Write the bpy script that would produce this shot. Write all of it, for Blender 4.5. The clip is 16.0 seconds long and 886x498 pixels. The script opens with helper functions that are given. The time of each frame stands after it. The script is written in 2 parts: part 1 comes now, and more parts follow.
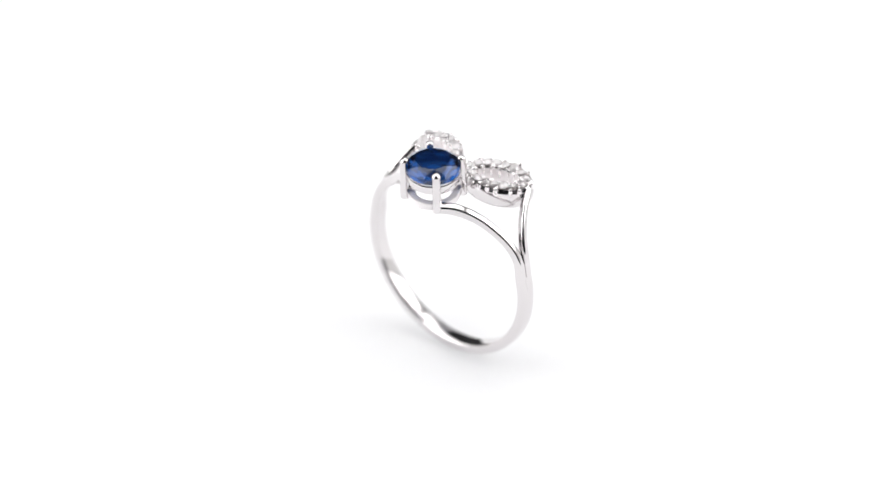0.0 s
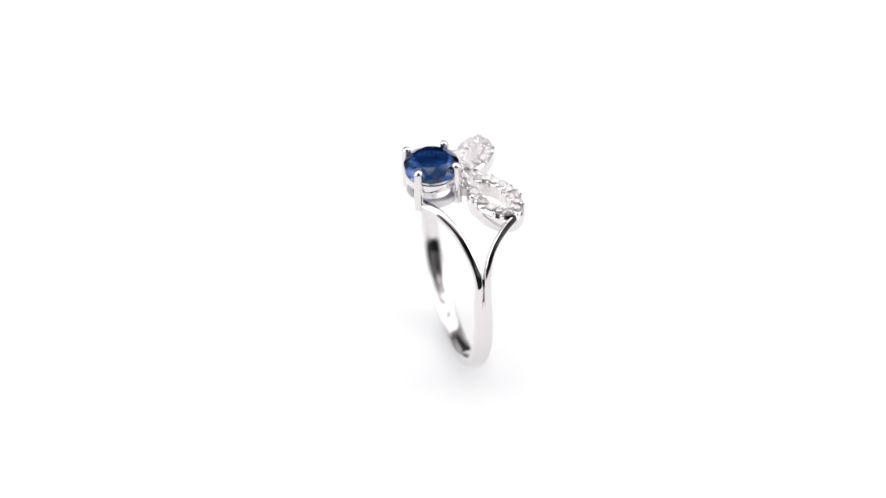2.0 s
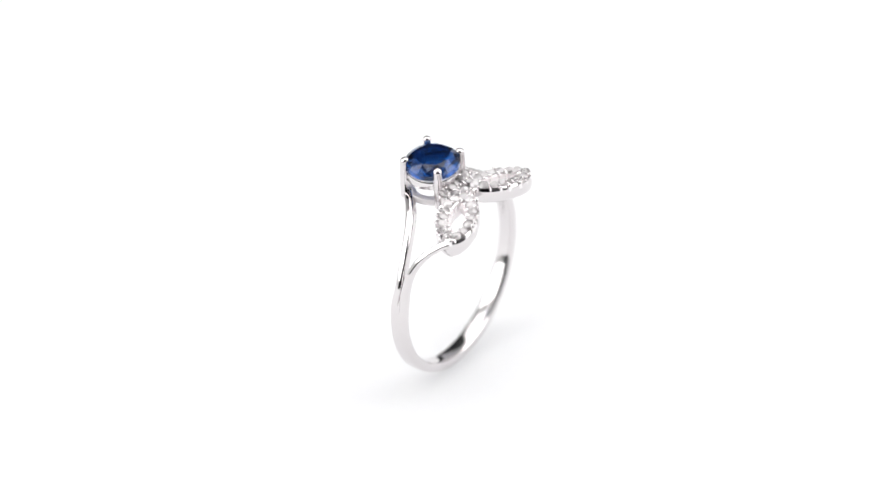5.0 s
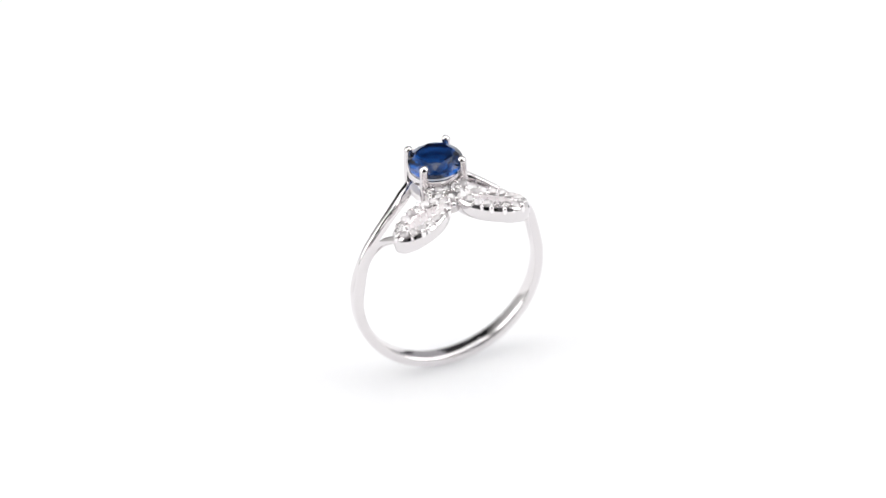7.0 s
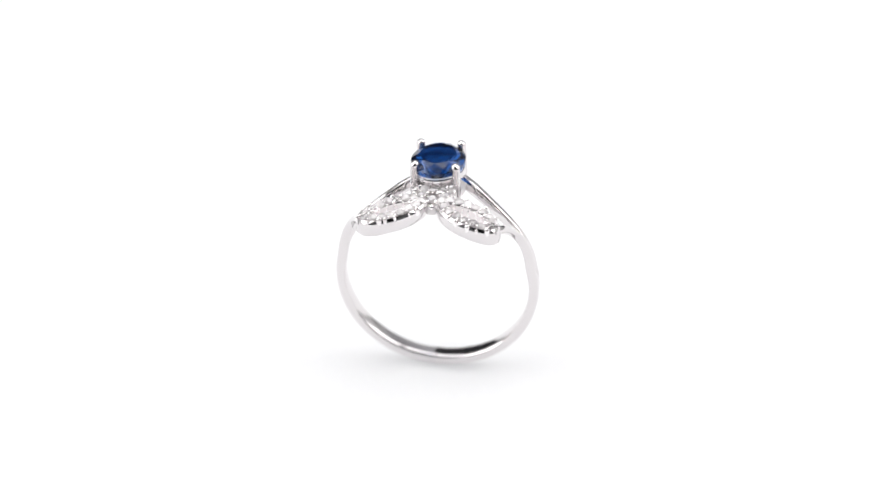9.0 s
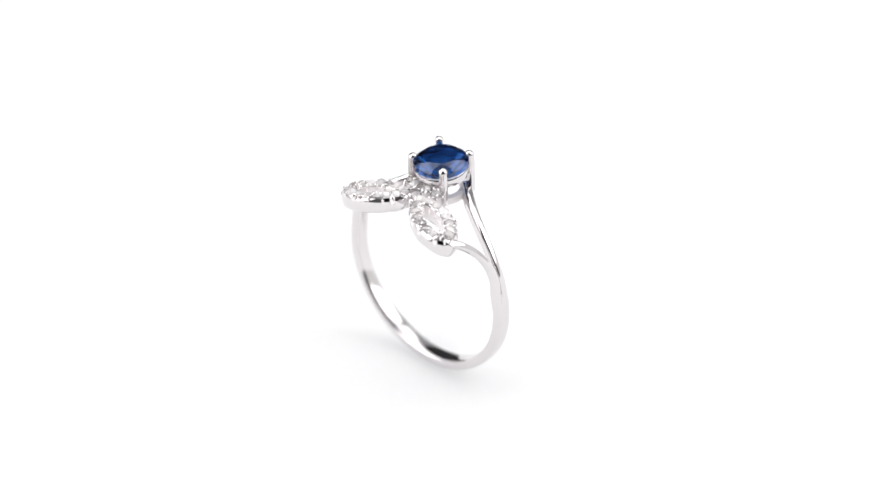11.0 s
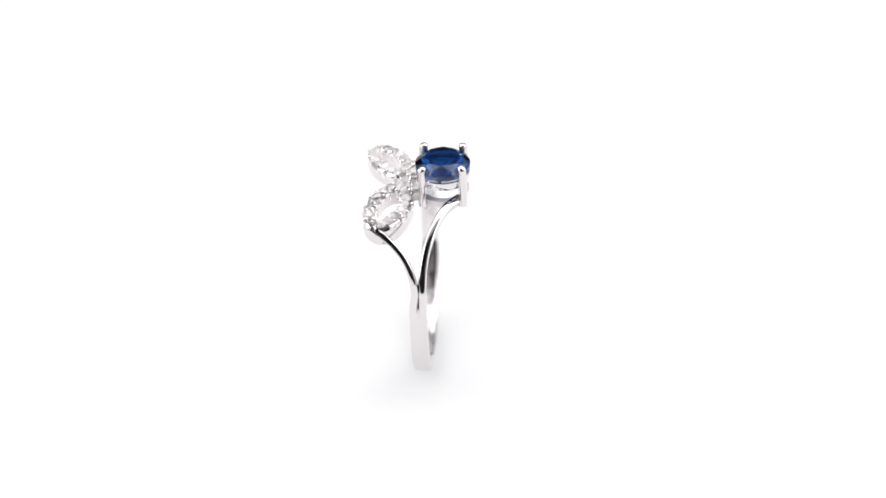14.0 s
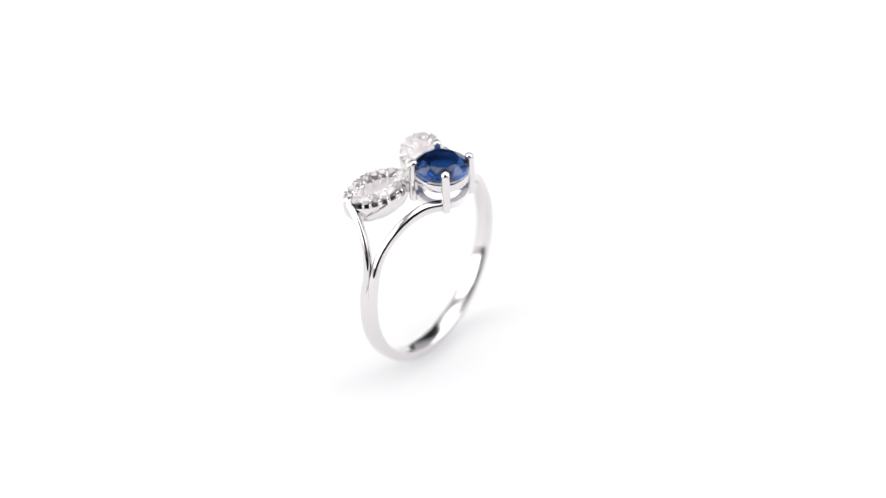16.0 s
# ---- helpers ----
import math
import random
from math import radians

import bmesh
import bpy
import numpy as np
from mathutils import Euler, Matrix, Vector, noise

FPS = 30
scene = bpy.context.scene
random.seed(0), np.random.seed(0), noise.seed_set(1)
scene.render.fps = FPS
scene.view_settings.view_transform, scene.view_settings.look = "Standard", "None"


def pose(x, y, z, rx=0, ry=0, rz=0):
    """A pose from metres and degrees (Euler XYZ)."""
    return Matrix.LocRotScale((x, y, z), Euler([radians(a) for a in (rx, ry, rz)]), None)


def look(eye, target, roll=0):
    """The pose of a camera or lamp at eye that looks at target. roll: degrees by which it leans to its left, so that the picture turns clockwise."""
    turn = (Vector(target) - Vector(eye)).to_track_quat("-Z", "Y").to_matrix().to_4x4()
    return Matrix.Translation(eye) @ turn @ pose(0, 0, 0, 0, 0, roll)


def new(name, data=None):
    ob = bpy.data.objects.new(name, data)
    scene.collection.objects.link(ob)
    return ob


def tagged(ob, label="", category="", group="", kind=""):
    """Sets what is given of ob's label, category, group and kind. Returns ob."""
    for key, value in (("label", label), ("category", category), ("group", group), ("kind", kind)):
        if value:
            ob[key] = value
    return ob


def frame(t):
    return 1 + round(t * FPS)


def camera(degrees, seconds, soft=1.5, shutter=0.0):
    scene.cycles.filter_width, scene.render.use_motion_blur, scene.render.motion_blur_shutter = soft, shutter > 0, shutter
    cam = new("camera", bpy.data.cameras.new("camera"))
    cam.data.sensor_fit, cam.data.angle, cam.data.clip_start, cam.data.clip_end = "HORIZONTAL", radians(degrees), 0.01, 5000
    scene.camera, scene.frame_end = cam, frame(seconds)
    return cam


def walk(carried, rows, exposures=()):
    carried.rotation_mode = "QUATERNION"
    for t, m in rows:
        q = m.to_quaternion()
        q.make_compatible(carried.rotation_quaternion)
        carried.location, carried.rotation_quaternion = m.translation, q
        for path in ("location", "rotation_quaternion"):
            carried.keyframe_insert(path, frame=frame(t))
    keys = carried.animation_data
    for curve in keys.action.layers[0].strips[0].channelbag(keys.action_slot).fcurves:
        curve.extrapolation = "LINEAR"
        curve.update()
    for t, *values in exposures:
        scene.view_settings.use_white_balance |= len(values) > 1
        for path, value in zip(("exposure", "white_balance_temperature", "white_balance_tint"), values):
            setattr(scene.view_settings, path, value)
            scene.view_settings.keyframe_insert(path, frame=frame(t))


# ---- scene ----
MM = 0.001
LIFT = 11.70            # height of the turning axis' origin above the table, in mm

# ---------------------------------------------------------------- camera
TILT, ROLL, AWAY, ASIDE = 36.0, -1.95, 583.2, 0.28
cam = camera(8.0, 16.0, 1.5)
target = Vector((ASIDE, 0, LIFT)) * MM
eye = target + Vector((0, -math.cos(radians(TILT)), math.sin(radians(TILT)))) * AWAY * MM
cam.data.dof.use_dof = True
cam.data.dof.focus_distance = 0.577
cam.data.dof.aperture_fstop = 14.0
walk(cam, [(0.0, look(eye, target, ROLL)), (16.0, look(eye, target, ROLL))], [(0.0, 0.0), (16.0, 0.0)])

# ---------------------------------------------------------------- light
world = bpy.data.worlds.new("studio")
world.use_nodes = True
world.node_tree.nodes["Background"].inputs["Color"].default_value = (0.9, 0.95, 1.0, 1)
world.node_tree.nodes["Background"].inputs["Strength"].default_value = 0.05
scene.world = world


def softbox(name, place, aim, wide, high, watts, colour=(1, 1, 1)):
    lamp = bpy.data.lights.new(name, "AREA")
    lamp.shape, lamp.size, lamp.size_y = "RECTANGLE", wide, high
    lamp.energy, lamp.color = watts, colour
    ob = new(name, lamp)
    ob.matrix_world = look(place, aim)
    return ob


softbox("softbox_above", (0.0, 0.16, 0.80), (0, 0.05, 0), 0.90, 0.80, 3.9)
softbox("softbox_west", (-0.65, -0.14, 0.42), (0, 0, 0.02), 0.70, 0.64, 4.0)
softbox("softbox_east", (0.64, -0.06, 0.50), (0, 0, 0.02), 0.66, 0.62, 3.7)

# ---------------------------------------------------------------- materials


def material(name):
    m = bpy.data.materials.new(name)
    m.use_nodes = True
    return m, m.node_tree.nodes, m.node_tree.links, m.node_tree.nodes["Principled BSDF"]


def noise_bump(nodes, links, shader, scale, strength, distance, detail=3):
    where = nodes.new("ShaderNodeTexCoord")
    tex = nodes.new("ShaderNodeTexNoise")
    tex.inputs["Scale"].default_value, tex.inputs["Detail"].default_value = scale, detail
    bump = nodes.new("ShaderNodeBump")
    bump.inputs["Strength"].default_value, bump.inputs["Distance"].default_value = strength, distance
    links.new(where.outputs["Object"], tex.inputs["Vector"])
    links.new(tex.outputs["Fac"], bump.inputs["Height"])
    links.new(bump.outputs["Normal"], shader.inputs["Normal"])
    return tex


def varied(nodes, links, tex, socket, low, high):
    ramp = nodes.new("ShaderNodeMapRange")
    ramp.inputs["From Min"].default_value, ramp.inputs["From Max"].default_value = 0.3, 0.7
    ramp.inputs["To Min"].default_value, ramp.inputs["To Max"].default_value = low, high
    links.new(tex.outputs["Fac"], ramp.inputs["Value"])
    links.new(ramp.outputs["Result"], socket)


def silver_material(name, low, high, bump, colour=(0.74, 0.712, 0.718)):
    m, nodes, links, shader = material(name)
    shader.inputs["Base Color"].default_value = (*colour, 1)
    shader.inputs["Metallic"].default_value = 1.0
    tex = noise_bump(nodes, links, shader, 900, bump, 0.00002)
    varied(nodes, links, tex, shader.inputs["Roughness"], low, high)
    return m


SILVER = silver_material("polished_silver", 0.03, 0.07, 0.10)
BAND = silver_material("band_silver", 0.09, 0.15, 0.10)
# Paler than the polished silver: the claws' sparkle is put into its colour
BEADED = silver_material("brightened_bead_silver", 0.10, 0.22, 0.15, (0.93, 0.90, 0.905))
# Whitened and part diffuse, standing in for light the stones keep from it
SATIN = silver_material("whitened_satin_silver", 0.55, 0.75, 0.30, (0.97, 0.935, 0.94))
SATIN.node_tree.nodes["Principled BSDF"].inputs["Metallic"].default_value = 0.4


def gem_material(name, colour, ior, rough=0.0, clear=1.0):
    m, nodes, links, shader = material(name)
    shader.inputs["Base Color"].default_value = (*colour, 1)
    shader.inputs["Roughness"].default_value = rough
    shader.inputs["IOR"].default_value = ior
    shader.inputs["Transmission Weight"].default_value = clear
    return m


BLUE = gem_material("blue_stone", (0.0060, 0.043, 0.180), 1.60, 0.03)
CLEAR = gem_material("clear_stone", (1.0, 0.955, 0.962), 2.35, 0.0, 0.5)
lot = CLEAR.node_tree.nodes.new("ShaderNodeObjectInfo")      # random mix of clear and white stands in for the stones' sparkle
spread = CLEAR.node_tree.nodes.new("ShaderNodeMapRange")
spread.inputs["To Min"].default_value, spread.inputs["To Max"].default_value = 0.24, 0.80
CLEAR.node_tree.links.new(lot.outputs["Random"], spread.inputs["Value"])
CLEAR.node_tree.links.new(spread.outputs["Result"], CLEAR.node_tree.nodes["Principled BSDF"].inputs["Transmission Weight"])


def matte(name, colour, scale, bump, distance, spread=0.02):
    m, nodes, links, shader = material(name)
    shader.inputs["Roughness"].default_value = 0.85
    tex = noise_bump(nodes, links, shader, scale, bump, distance, 5)
    mix = nodes.new("ShaderNodeMix")
    mix.data_type = "RGBA"
    mix.inputs[6].default_value = (*[c * (1 - spread) for c in colour], 1)
    mix.inputs[7].default_value = (*colour, 1)
    links.new(tex.outputs["Fac"], mix.inputs[0])
    links.new(mix.outputs[2], shader.inputs["Base Color"])
    return m


OPAL = matte("opal_acrylic", (0.86, 0.86, 0.87), 1500, 0.05, 0.00005)
CLOTH = matte("white_cloth", (0.80, 0.80, 0.79), 400, 0.3, 0.0004, 0.05)
ACRYLIC = OPAL.node_tree.nodes["Principled BSDF"]
ACRYLIC.inputs["Subsurface Weight"].default_value = 1.0
ACRYLIC.inputs["Subsurface Radius"].default_value = (1.0, 1.0, 1.0)
ACRYLIC.inputs["Subsurface Scale"].default_value = 0.014
# tones of the unseen walls, set by the reflections they give the silver
DARK = matte("dark_unseen_wall", (0.015, 0.015, 0.017), 60, 0.2, 0.001, 0.3)
GREY_FILL = matte("grey_fill_card", (0.26, 0.26, 0.27), 400, 0.3, 0.0004, 0.08)
GREY = matte("grey_unseen_wall", (0.50, 0.50, 0.52), 60, 0.2, 0.001, 0.15)

# ---------------------------------------------------------------- the studio: unseen walls, toned to shape reflections


def part(name, bm, mat, parent, label="", angle=40):
    bmesh.ops.recalc_face_normals(bm, faces=bm.faces)
    me = bpy.data.meshes.new(name)
    bm.to_mesh(me)
    bm.free()
    me.materials.append(mat)
    if angle:
        me.polygons.foreach_set("use_smooth", [True] * len(me.polygons))
        me.set_sharp_from_angle(angle=radians(angle))
    ob = new(name, me)
    ob.parent = parent
    return tagged(ob, label)


def slab(name, low, high, mat, label, category):
    bm = bmesh.new()
    bmesh.ops.create_cube(bm, size=1)
    size = Vector(high) - Vector(low)
    for v in bm.verts:
        v.co = Vector(low) + Vector([(c + 0.5) * d for c, d in zip(v.co, size)])
    return tagged(part(name, bm, mat, None, "", 0), label, category, "", "structure")


FRONT = -0.46           # unseen dark slit round the lens and dark foot, placed for black reflections
GAP, DARK_HEIGHT = 0.38, 0.40
slab("floor", (-0.8, -1.2, -0.05), (0.8, 0.8, 0), OPAL, "seamless bright white opal sheet under the ring", "floor")
slab("wall_north", (-0.8, 0.8, 0), (0.07, 0.85, 1), DARK, "plain dark unseen wall for black reflections", "wall")
# unseen grey half, added to pale the band's inner reflections
slab("wall_north_east", (0.07, 0.8, 0.12), (0.8, 0.85, 1), GREY, "plain grey unseen wall for paler reflections", "wall")
slab("wall_north_dark_strip", (0.07, 0.8, 0), (0.8, 0.86, 0.12), DARK, "dark unseen strip for black reflections below the grey wall", "wall")
# unseen white side walls, set close to brighten what the ring mirrors
for name, a, b in (("wall_east", 0.8, 0.85), ("wall_west", -0.85, -0.8)):
    slab(name, (a, FRONT, 0), (b, 0.85, 1), CLOTH, "plain white unseen cloth wall that fills reflections", "wall")
    slab(name + "_dark_strip", (a, -1.25, 0), (b, FRONT, DARK_HEIGHT), DARK, "dark unseen lower strip for black reflections", "wall")
    # unseen grey cards, added to soften black reflections on the bars
    slab(name + "_front", (a, -1.25, DARK_HEIGHT), (b, FRONT, 1), GREY_FILL, "plain grey unseen card for softer reflections", "wall")
slab("ceiling", (-0.85, FRONT, 1), (0.85, 0.85, 1.05), CLOTH, "plain white unseen cloth ceiling that fills reflections", "ceiling")
slab("wall_south", (-GAP, -1.25, 0), (GAP, -1.2, 1), DARK, "plain dark unseen wall behind the lens", "wall")
for name, a, b in (("wall_south_west", -0.8, -GAP), ("wall_south_east", GAP, 0.8)):
    slab(name + "_dark_strip", (a, -1.25, 0), (b, -1.2, DARK_HEIGHT), DARK, "dark unseen lower strip for black reflections", "wall")
    slab(name, (a, -1.25, DARK_HEIGHT), (b, -1.2, 1), GREY_FILL, "plain grey unseen card for softer reflections", "wall")
slab("ceiling_front", (-GAP, -1.25, 1), (GAP, FRONT, 1.05), DARK, "plain dark unseen ceiling over the lens", "ceiling")
# the same unseen grey fill overhead, either side of the slit
for name, a, b in (("ceiling_fill_west", -0.85, -GAP), ("ceiling_fill_east", GAP, 0.85)):
    slab(name, (a, -1.25, 1), (b, FRONT, 1.05), GREY_FILL, "plain grey unseen card for softer reflections", "ceiling")

# ---------------------------------------------------------------- the ring, in mm from the turning axis
CENTRE = Vector((0, -1.50, -2.05))
OUTER, THICK, WIDE = 9.45, 0.92, 1.64
SKEW = -0.013           # the band stands a touch askew under its leaves
RIM = OUTER - THICK / 2


def metres(p):
    return Vector((p[0], p[1], p[2] + LIFT)) * MM


def glide(points, steps):
    """A smooth curve through rows of numbers (Catmull-Rom)."""
    a = [np.array(p, float) for p in points]
    a = [2 * a[0] - a[1]] + a + [2 * a[-1] - a[-2]]
    rows = []
    for i in range(1, len(a) - 2):
        for k in range(steps):
            t = k / steps
            rows.append(0.5 * (2 * a[i] + (a[i + 1] - a[i - 1]) * t + (2 * a[i - 1] - 5 * a[i] + 4 * a[i + 1] - a[i + 2]) * t * t
                               + (3 * a[i] - a[i - 1] - 3 * a[i + 1] + a[i + 2]) * t ** 3))
    rows.append(a[-2])
    return rows


def power(v, p):
    return math.copysign(abs(v) ** p, v)


def sweep(rows, flat=0.65, around=24):
    """A bar along rows of x, y, z, width, thickness; its outer face is domed, its inner one flat."""
    bm = bmesh.new()
    rings = []
    for i, row in enumerate(rows):
        p = Vector(row[:3])
        tangent = (Vector(rows[min(i + 1, len(rows) - 1)][:3]) - Vector(rows[max(i - 1, 0)][:3])).normalized()
        out = p - CENTRE
        out = (out - tangent * out.dot(tangent)).normalized()
        side = tangent.cross(out)
        loop = []
        for k in range(around):
            a = 2 * math.pi * (k + 0.5) / around
            x = power(math.cos(a), flat) * row[3] / 2
            y = power(math.sin(a), flat if math.sin(a) > 0 else 0.5) * row[4] / 2
            loop.append(bm.verts.new(metres(p + side * x + out * y)))
        rings.append(loop)
    for a, b in zip(rings, rings[1:]):
        for k in range(around):
            bm.faces.new((a[k], a[(k + 1) % around], b[(k + 1) % around], b[k]))
    bm.faces.new(rings[0])
    bm.faces.new(rings[-1])
    return bm


def shank():
    rows = []
    for k in range(109):
        deg = -196 + 212 * k / 108
        a = radians(deg)
        into = max(deg - 4, -184 - deg, 0) / 12     # the ends run out between the shoulders
        low = max(-math.sin(a), 0) ** 1.5       # the band is a little thicker underneath
        rim = RIM + 0.12 * low
        rows.append((rim * math.cos(a), CENTRE.y + SKEW * rim * math.cos(a), CENTRE.z + rim * math.sin(a), WIDE * (1 - 0.6 * into), (THICK + 0.16 * low) * (1 - 0.45 * into)))
    return sweep(rows, 0.55, 32)


def arc(deg, y, wide, thick=THICK, lift=0.0):
    a = radians(deg)
    return ((RIM + lift) * math.cos(a), y, CENTRE.z + (RIM + lift) * math.sin(a), wide, thick)


def shoulder(side, rows, back=0.0, up=0.0):
    """One bar; back and up shift its free middle, for the two sides of the casting are not quite alike."""
    swell = (0, 0, 0, 0.15, 0.5, 0.9, 1, 1, 0.5)
    placed = [(side * r[0], r[1] + (SKEW * side * r[0] if k < 3 else 0) + back * swell[k], r[2] + up * swell[k], *r[3:]) for k, r in enumerate(rows)]
    return sweep(glide(placed, 10), 0.64, 32)


def shoulder_to_setting(side):
    return shoulder(side, [arc(-10, -1.16, 0.45, 0.5, -0.05), arc(2, -1.10, 0.76, 0.88), arc(12, -1.10, 0.76), (8.46, -1.23, 1.37, 0.76, 0.92),
                           (7.66, -1.20, 2.95, 0.78, 0.92), (6.34, -0.88, 4.33, 0.80, 0.92), (4.75, -0.26, 5.53, 0.84, 0.98), (3.08, 0.72, 6.36, 0.90, 1.14),
                           (1.60, 2.05, 6.72, 0.95, 0.95)], 0.08 if side > 0 else 0.24, 0.30 if side > 0 else -0.05)


def shoulder_to_wing(side):
    return shoulder(side, [arc(-10, -1.84, 0.45, 0.5, -0.05), arc(2, -1.91, 0.76, 0.88), arc(12, -1.94, 0.76), (8.58, -1.90, 1.31, 0.74, 0.9),
                           (8.19, -2.16, 2.84, 0.70, 0.84), (7.67, -2.73, 4.18, 0.66, 0.8), (7.13, -3.63, 5.30, 0.66, 0.78), (6.57, -4.76, 6.19, 0.74, 0.78),
                           (5.95, -5.95, 6.78, 0.85, 0.8)])


ring = new("ring")
part("shank", shank(), BAND, ring, "plain polished silver band")
for side in (-1, 1):
    part("shoulder", shoulder_to_setting(side), SILVER, ring, "slim polished bar curving up to the setting")
    part("shoulder", shoulder_to_wing(side), SILVER, ring, "slim polished bar curving out to the leaf tip")

# the setting of the blue stone
STONE = Vector((0.04, 0.52, 9.62))
LEAN = 0.042            # the stone and its rail sit a little lower on one side


def turned(profile, centre, steps=64, lean=0.0):
    """A closed profile of (radius, height) turned round an upright axis; lean: its rise along x."""
    bm = bmesh.new()
    rings = [[bm.verts.new(metres((centre[0] + r * math.cos(2 * math.pi * k / steps), centre[1] + r * math.sin(2 * math.pi * k / steps), h + lean * r * math.cos(2 * math.pi * k / steps))))
              for r, h in profile] for k in range(steps)]
    n = len(profile)
    for k in range(steps):
        a, b = rings[k], rings[(k + 1) % steps]
        for i in range(n):
            bm.faces.new((a[i], a[(i + 1) % n], b[(i + 1) % n], b[i]))
    return bm


part("gallery_rail", turned([(2.44, 9.04), (2.48, 8.96), (2.45, 8.30), (2.38, 8.20), (2.12, 8.20), (2.05, 8.3), (2.14, 8.76), (2.36, 9.05)], STONE, 64, LEAN), SILVER, ring)
part("base_rail", turned([(2.38, 7.05), (2.42, 6.97), (2.40, 6.46), (2.34, 6.36), (1.75, 6.36), (1.68, 6.46), (1.70, 6.97), (1.78, 7.05)], STONE), SATIN, ring)


def prong(x, y, taller):
    bm = bmesh.new()
    away = Vector((x, y, 0)).normalized()
    rows = [(0.05, 6.32, 0.30), (0.05, 6.42, 0.40), (0.06, 7.7, 0.41), (0.06, 9.4, 0.40), (0.02, 10.05 + taller, 0.39)]
    rows += [(0.02 - 0.10 * math.sin(a), 10.20 + taller + 0.40 * math.sin(a), max(0.42 * math.cos(a), 0.02)) for a in [radians(d) for d in range(0, 91, 15)]]
    loops = []
    for lean, h, r in rows:
        p = Vector((STONE.x + x, STONE.y + y, h)) + away * lean
        loops.append([bm.verts.new(metres(p + Vector((r * math.cos(k * math.pi / 8), r * math.sin(k * math.pi / 8), 0)))) for k in range(16)])
    for a, b in zip(loops, loops[1:]):
        for k in range(16):
            bm.faces.new((a[k], a[(k + 1) % 16], b[(k + 1) % 16], b[k]))
    bm.faces.new(loops[0])
    bm.faces.new(loops[-1])
    return bm


for x, y, taller in ((-1.89, -1.80, 0.06), (1.89, -1.80, 0.03), (1.89, 1.80, 0.13), (-1.89, 1.80, 0.02)):
    part("prong", prong(x, y, taller), SILVER, ring, "round-tipped silver claw")


def small_brilliant(radius, table, crown, depth):
    """A small six-fold cut about its girdle's middle: a few large facets that glint one by one."""
    bm = bmesh.new()
    for k in range(6):
        a, b = k * math.pi / 3, (k + 0.5) * math.pi / 3
        for r, turn, h in ((table, a, crown), (0.84, b, crown * 0.5), (1, a, 0.04), (1, b, 0.04), (1, a, -0.04), (1, b, -0.04), (0.5, a, -depth * 0.55)):
            bm.verts.new(Vector((r * math.cos(turn), r * math.sin(turn), h)) * radius * MM)
    bm.verts.new(Vector((0, 0, -depth)) * radius * MM)
    bmesh.ops.convex_hull(bm, input=bm.verts)
    bmesh.ops.dissolve_limit(bm, angle_limit=radians(1), verts=bm.verts, edges=bm.edges)
    return bm


def large_stone():
    """The blue stone: a broad table, a kite-cut crown, a thick girdle and a pavilion in three rows of facets."""
    bm = bmesh.new()
    rows = []
    for k in range(8):
        a, b = k * math.pi / 4, (k + 0.5) * math.pi / 4
        rows += [(1.68 * math.cos(a), 1.68 * math.sin(a), 0.86), (2.22 * math.cos(b), 2.22 * math.sin(b), 0.50)]
    for k in range(32):
        a = k * math.pi / 16
        rows += [(2.52 * math.cos(a), 2.52 * math.sin(a), 0.20), (2.52 * math.cos(a), 2.52 * math.sin(a), -0.26)]
    for k in range(40):
        a = (k + 0.5) * math.pi / 20
        rows += [(1.80 * math.cos(a), 1.80 * math.sin(a), -1.00), (0.95 * math.cos(a), 0.95 * math.sin(a), -1.72)]
    rows.append((0, 0, -2.2))
    for x, y, z in rows:
        bm.verts.new(metres(STONE + Vector((x, y, z + LEAN * x))))
    bmesh.ops.convex_hull(bm, input=bm.verts)
    bmesh.ops.dissolve_limit(bm, angle_limit=radians(1), verts=bm.verts, edges=bm.edges)
    return bm


part("gemstone", large_stone(), BLUE, ring, "round faceted deep blue stone in four claws", 0)

# the two open leaves with their small clear stones
SMALL = bpy.data.meshes.new("small_stone")
bm = small_brilliant(0.51, 0.50, 0.56, 0.80)
bm.to_mesh(SMALL)
bm.free()
SMALL.materials.append(CLEAR)
BEAD = bpy.data.meshes.new("bead")
bm = bmesh.new()
bmesh.ops.create_icosphere(bm, subdivisions=2, radius=0.17 * MM)
bm.to_mesh(BEAD)
bm.free()
BEAD.polygons.foreach_set("use_smooth", [True] * len(BEAD.polygons))
BEAD.materials.append(BEADED)
CLAW = BEAD.copy()
CLAW.name = "claw"
for v in CLAW.vertices:
    v.co = Vector((v.co.x, v.co.y, v.co.z * 2.1))
RIB = BEAD.copy()
RIB.name = "rib"
for v in RIB.vertices:
    v.co = Vector((v.co.x, v.co.y, v.co.z * 3.2))
dice = random.Random(4)


def sub(name, mesh, place, parent, tilt=(0, 0), size=1.0):
    ob = new(name, mesh)
    ob.parent = parent
    ob.matrix_local = Matrix.Translation(metres(place)) @ pose(0, 0, 0, tilt[0], tilt[1], dice.uniform(0, 45)) @ Matrix.Scale(size, 4)
    return ob


LEAF = Vector((-3.48, -4.40, 7.47))
ALONG = Vector((-0.899, -0.437, -0.122))
ACROSS = Vector((0.437, -0.899, 0.174))
LONG, BROAD = 2.70, 1.33


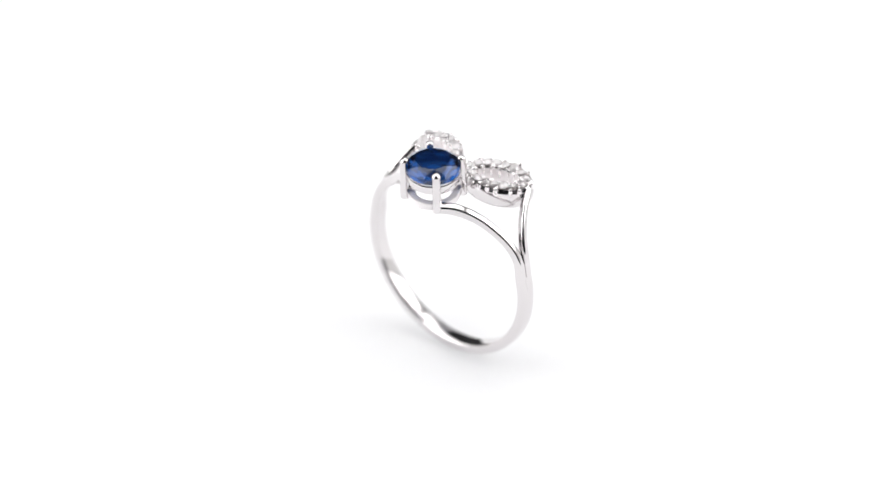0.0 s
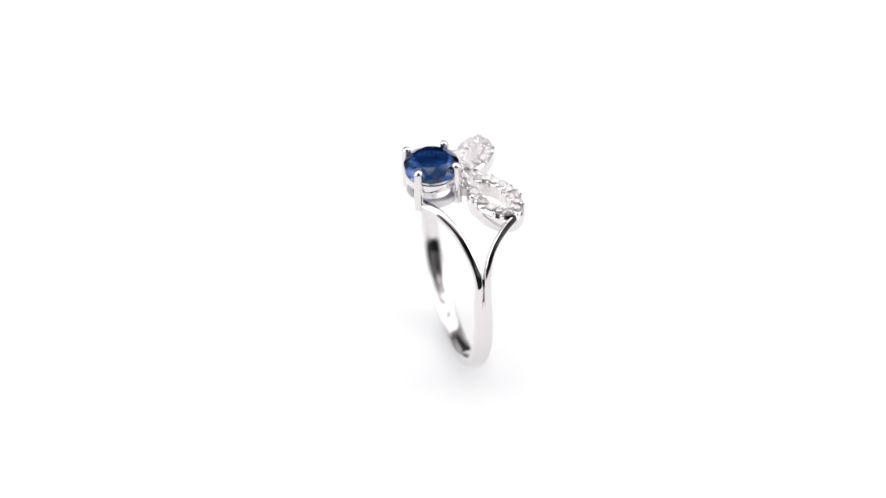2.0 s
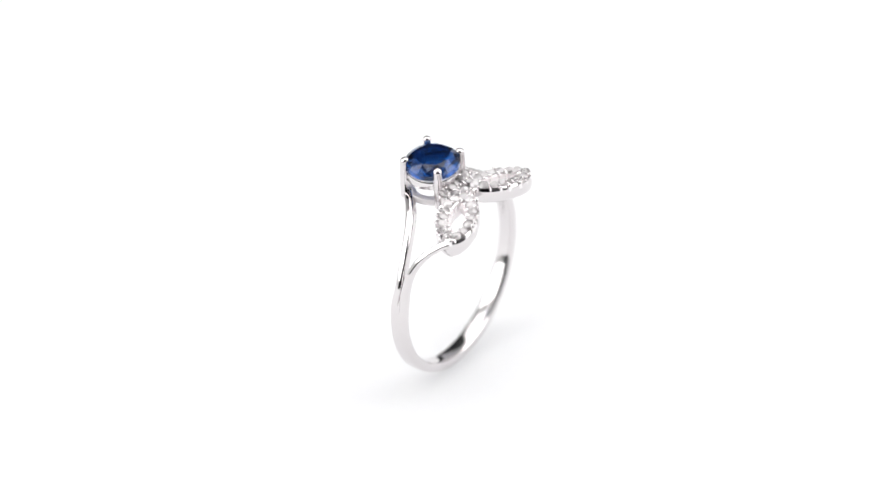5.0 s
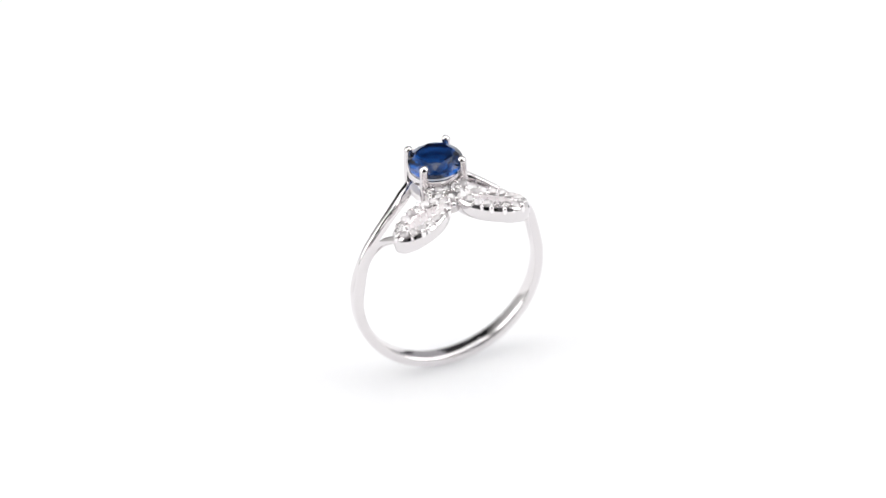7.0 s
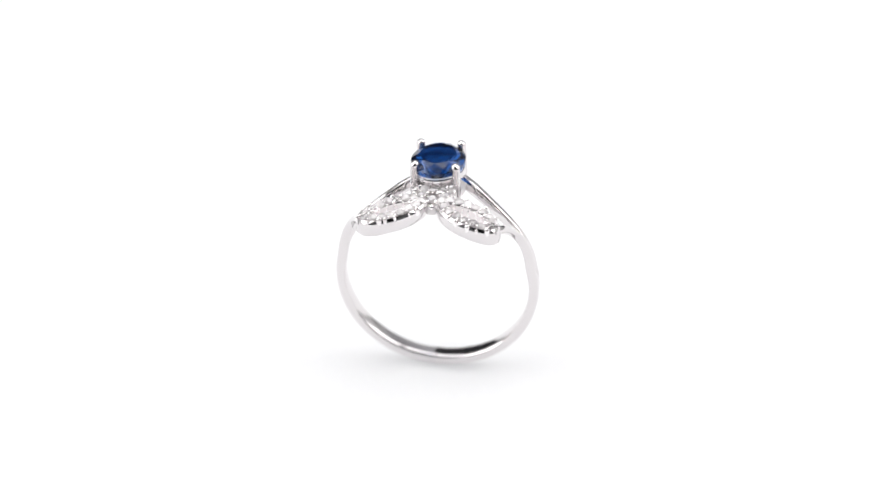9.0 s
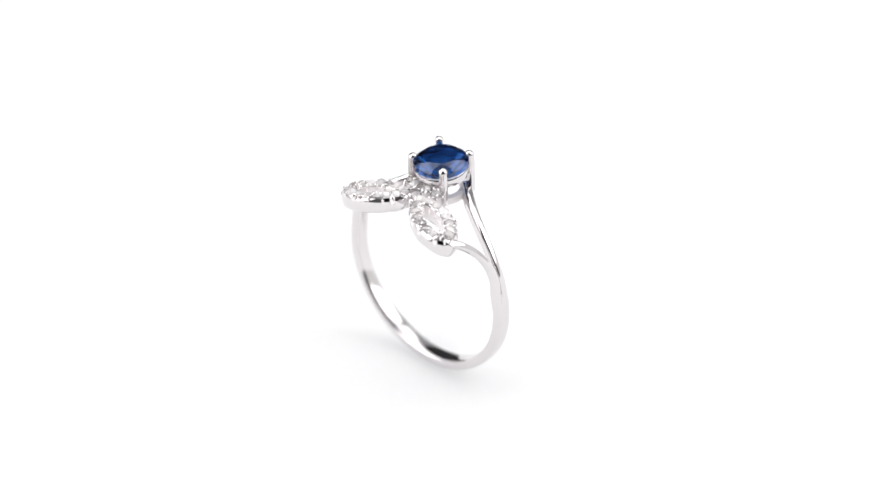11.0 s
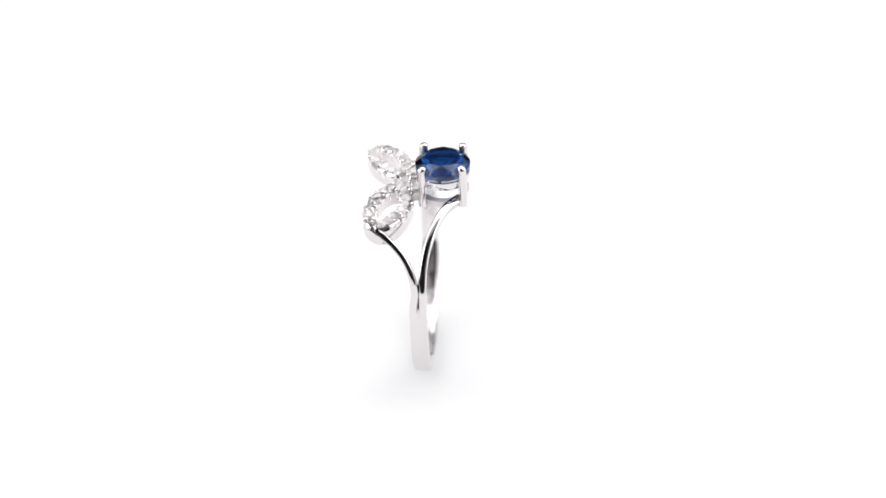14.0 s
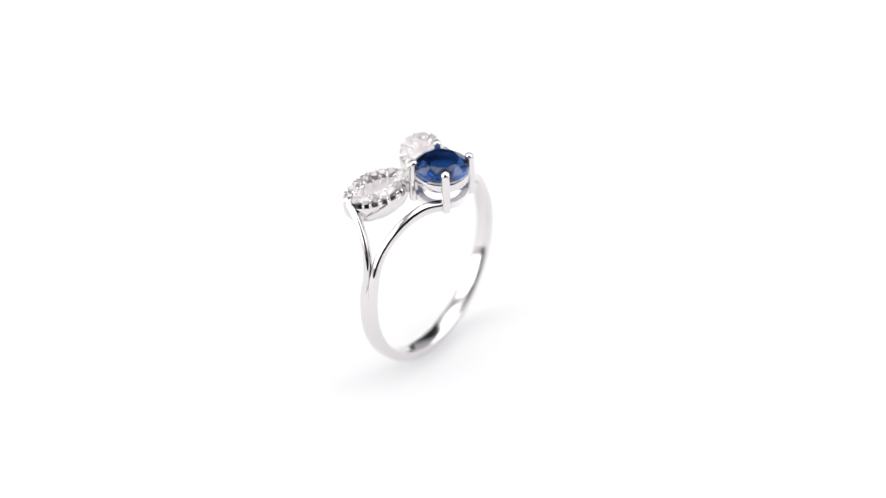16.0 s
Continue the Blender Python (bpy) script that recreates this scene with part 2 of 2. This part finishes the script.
def on_leaf(s, out, up, side):
    a, c = LONG * math.cos(s), BROAD * power(math.sin(s), 1.15)
    n = Vector((math.cos(s) / LONG, math.sin(s) / BROAD)).normalized()
    if up < -1:             # the wall reaches lower behind and at the tip
        up -= (0.40 * max(0, -math.sin(s)) ** 0.7 + 0.15 * max(0, math.cos(s)) ** 2) * (-up - 1) / 0.72
    p = LEAF + ALONG * (a + n.x * out) + ACROSS * (c + n.y * out) + Vector((0, 0, up))
    return Vector((-side * p.x, p.y, p.z))


def ribbon(profile, side):
    """A closed profile of (outwards, up) led once round the leaf."""
    bm = bmesh.new()
    rings = [[bm.verts.new(metres(on_leaf(2 * math.pi * k / 72, o, u, side))) for o, u in profile] for k in range(72)]
    n = len(profile)
    for k in range(72):
        a, b = rings[k], rings[(k + 1) % 72]
        for i in range(n):
            bm.faces.new((a[i], a[(i + 1) % n], b[(i + 1) % n], b[i]))
    return bm


def leaf(side):
    return ribbon([(0.46, -0.04), (0.63, -0.24), (0.69, -0.42), (0.68, -1.08), (0.61, -1.45), (0.33, -1.72), (-0.28, -1.72), (-0.52, -1.40),
                   (-0.58, -0.40), (-0.56, -0.14), (-0.46, -0.04), (-0.38, -0.42), (0.40, -0.42)], side)


def seat(side):
    return ribbon([(0.43, -0.10), (0.36, -0.30), (0.0, -0.38), (-0.34, -0.30), (-0.41, -0.08), (-0.59, -0.12), (-0.61, -0.40), (-0.55, -1.42), (-0.50, -1.42), (-0.52, -0.45), (-0.36, -0.405), (0.38, -0.405)], side)


def even_turns(count):
    """Parameters at even steps of length round the leaf's middle line."""
    fine = [2 * math.pi * k / 720 for k in range(721)]
    pts = [on_leaf(s, 0, 0, -1) for s in fine]
    run = [0.0]
    for a, b in zip(pts, pts[1:]):
        run.append(run[-1] + (b - a).length)
    return [float(np.interp(run[-1] * (k + 0.5) / count, run, fine)) for k in range(count)]


for side in (-1, 1):
    wing = part("leaf", leaf(side), SILVER, ring, "open silver leaf edged with small clear stones")
    part("seat", seat(side), SATIN, wing, "frosted bed and inner wall, whitened to brighten the stones")
    turns = even_turns(30)
    for k, s in enumerate(turns):
        if k % 2 == 0:
            sub("small_stone", SMALL, on_leaf(s, dice.uniform(-0.04, 0.04), dice.uniform(0.0, 0.06), side), wing, (dice.uniform(-24, 24), dice.uniform(-24, 24)), dice.uniform(0.93, 1.05))
        else:
            sub("bead", CLAW, on_leaf(s + dice.uniform(-0.09, 0.09), 0.56 + dice.uniform(-0.06, 0.06), dice.uniform(-0.36, -0.06), side), wing, size=dice.uniform(0.6, 1.7))
            for out in (-0.24, 0.26):
                sub("bead", BEAD, on_leaf(s + dice.uniform(-0.05, 0.05), out + dice.uniform(-0.08, 0.08), dice.uniform(0.04, 0.14), side), wing, size=dice.uniform(0.55, 0.95))
            sub("rib", RIB, on_leaf(s + dice.uniform(-0.05, 0.05), -0.54, -0.48 + dice.uniform(-0.12, 0.12), side), wing, size=dice.uniform(0.7, 1.1))
            sub("bead", BEAD, on_leaf(s + dice.uniform(-0.07, 0.07), -0.44 + dice.uniform(-0.05, 0.05), dice.uniform(-0.03, 0.07), side), wing, size=dice.uniform(0.7, 1.45))

# the bridge between the leaves and the setting


def block(bm, points):
    """One rounded-looking lump of the casting: the hull of its corners."""
    made = [bm.verts.new(metres(p)) for p in points]
    bmesh.ops.convex_hull(bm, input=made)


def bridge():
    bm = bmesh.new()
    for k in (-1, 1):
        block(bm, [(k * x, y, z) for x, y, top, low in ((0.02, -1.75, 7.9, 7.1), (2.05, -1.5, 7.78, 7.0), (2.05, -2.2, 7.64, 6.9), (1.35, -2.9, 7.5, 6.7), (0.02, -2.7, 7.64, 6.9))
                   for z in (top, low)])
    block(bm, [(x, y, z) for x, y in ((-0.75, -2.6), (0.75, -2.6), (0.62, -3.35), (0.36, -3.62), (-0.36, -3.62), (-0.62, -3.35)) for z in (7.5 + 0.1 * (y + 3.4), 6.45)])
    return bm


span = part("bridge", bridge(), SATIN, ring, "silver bridge paved with small clear stones")
for x, y, z in ((-1.62, -1.95, 8.10), (-0.75, -2.12, 8.20), (0.75, -2.12, 8.20), (1.62, -1.95, 8.10), (0.0, -3.0, 7.80), (-1.1, -2.65, 7.95), (1.1, -2.65, 7.95), (0.0, -2.0, 8.04)):
    sub("small_stone", SMALL, (x, y, z), span, (dice.uniform(-20, 20), dice.uniform(-20, 20)), dice.uniform(0.85, 1.0))
    first = dice.uniform(0, 1.5)
    for k in range(4):      # four small claws hold each stone
        a = first + k * math.pi / 2 + dice.uniform(-0.2, 0.2)
        sub("bead", BEAD, (x + 0.46 * math.cos(a), y + 0.46 * math.sin(a), z + dice.uniform(0.0, 0.12)), span, size=dice.uniform(0.6, 1.05))
for x, y, z in ((-1.2, -1.7, 8.26), (1.2, -1.7, 8.26), (-1.75, -2.5, 7.96), (1.75, -2.5, 7.96), (-0.5, -2.55, 8.11), (0.5, -2.55, 8.11), (-0.4, -3.35, 7.71), (0.4, -3.35, 7.71), (-0.36, -1.72, 8.2), (0.36, -1.72, 8.2)):
    sub("bead", BEAD, (x + dice.uniform(-0.06, 0.06), y + dice.uniform(-0.06, 0.06), z), span, size=dice.uniform(0.85, 1.35))
sub("bead", BEAD, (0.0, -3.58, 7.34), span, size=1.7)

tagged(ring, "polished silver ring with blue stone standing upright on white sheet", "ring")

# ---------------------------------------------------------------- what moves
SPEED, FACING = 16.6, 8.37


def motions():
    rows = [(t * 0.5, pose(0, 0, 0, 0, 0, -SPEED * (t * 0.5 - FACING))) for t in range(33)]
    walk(ring, rows)


motions()
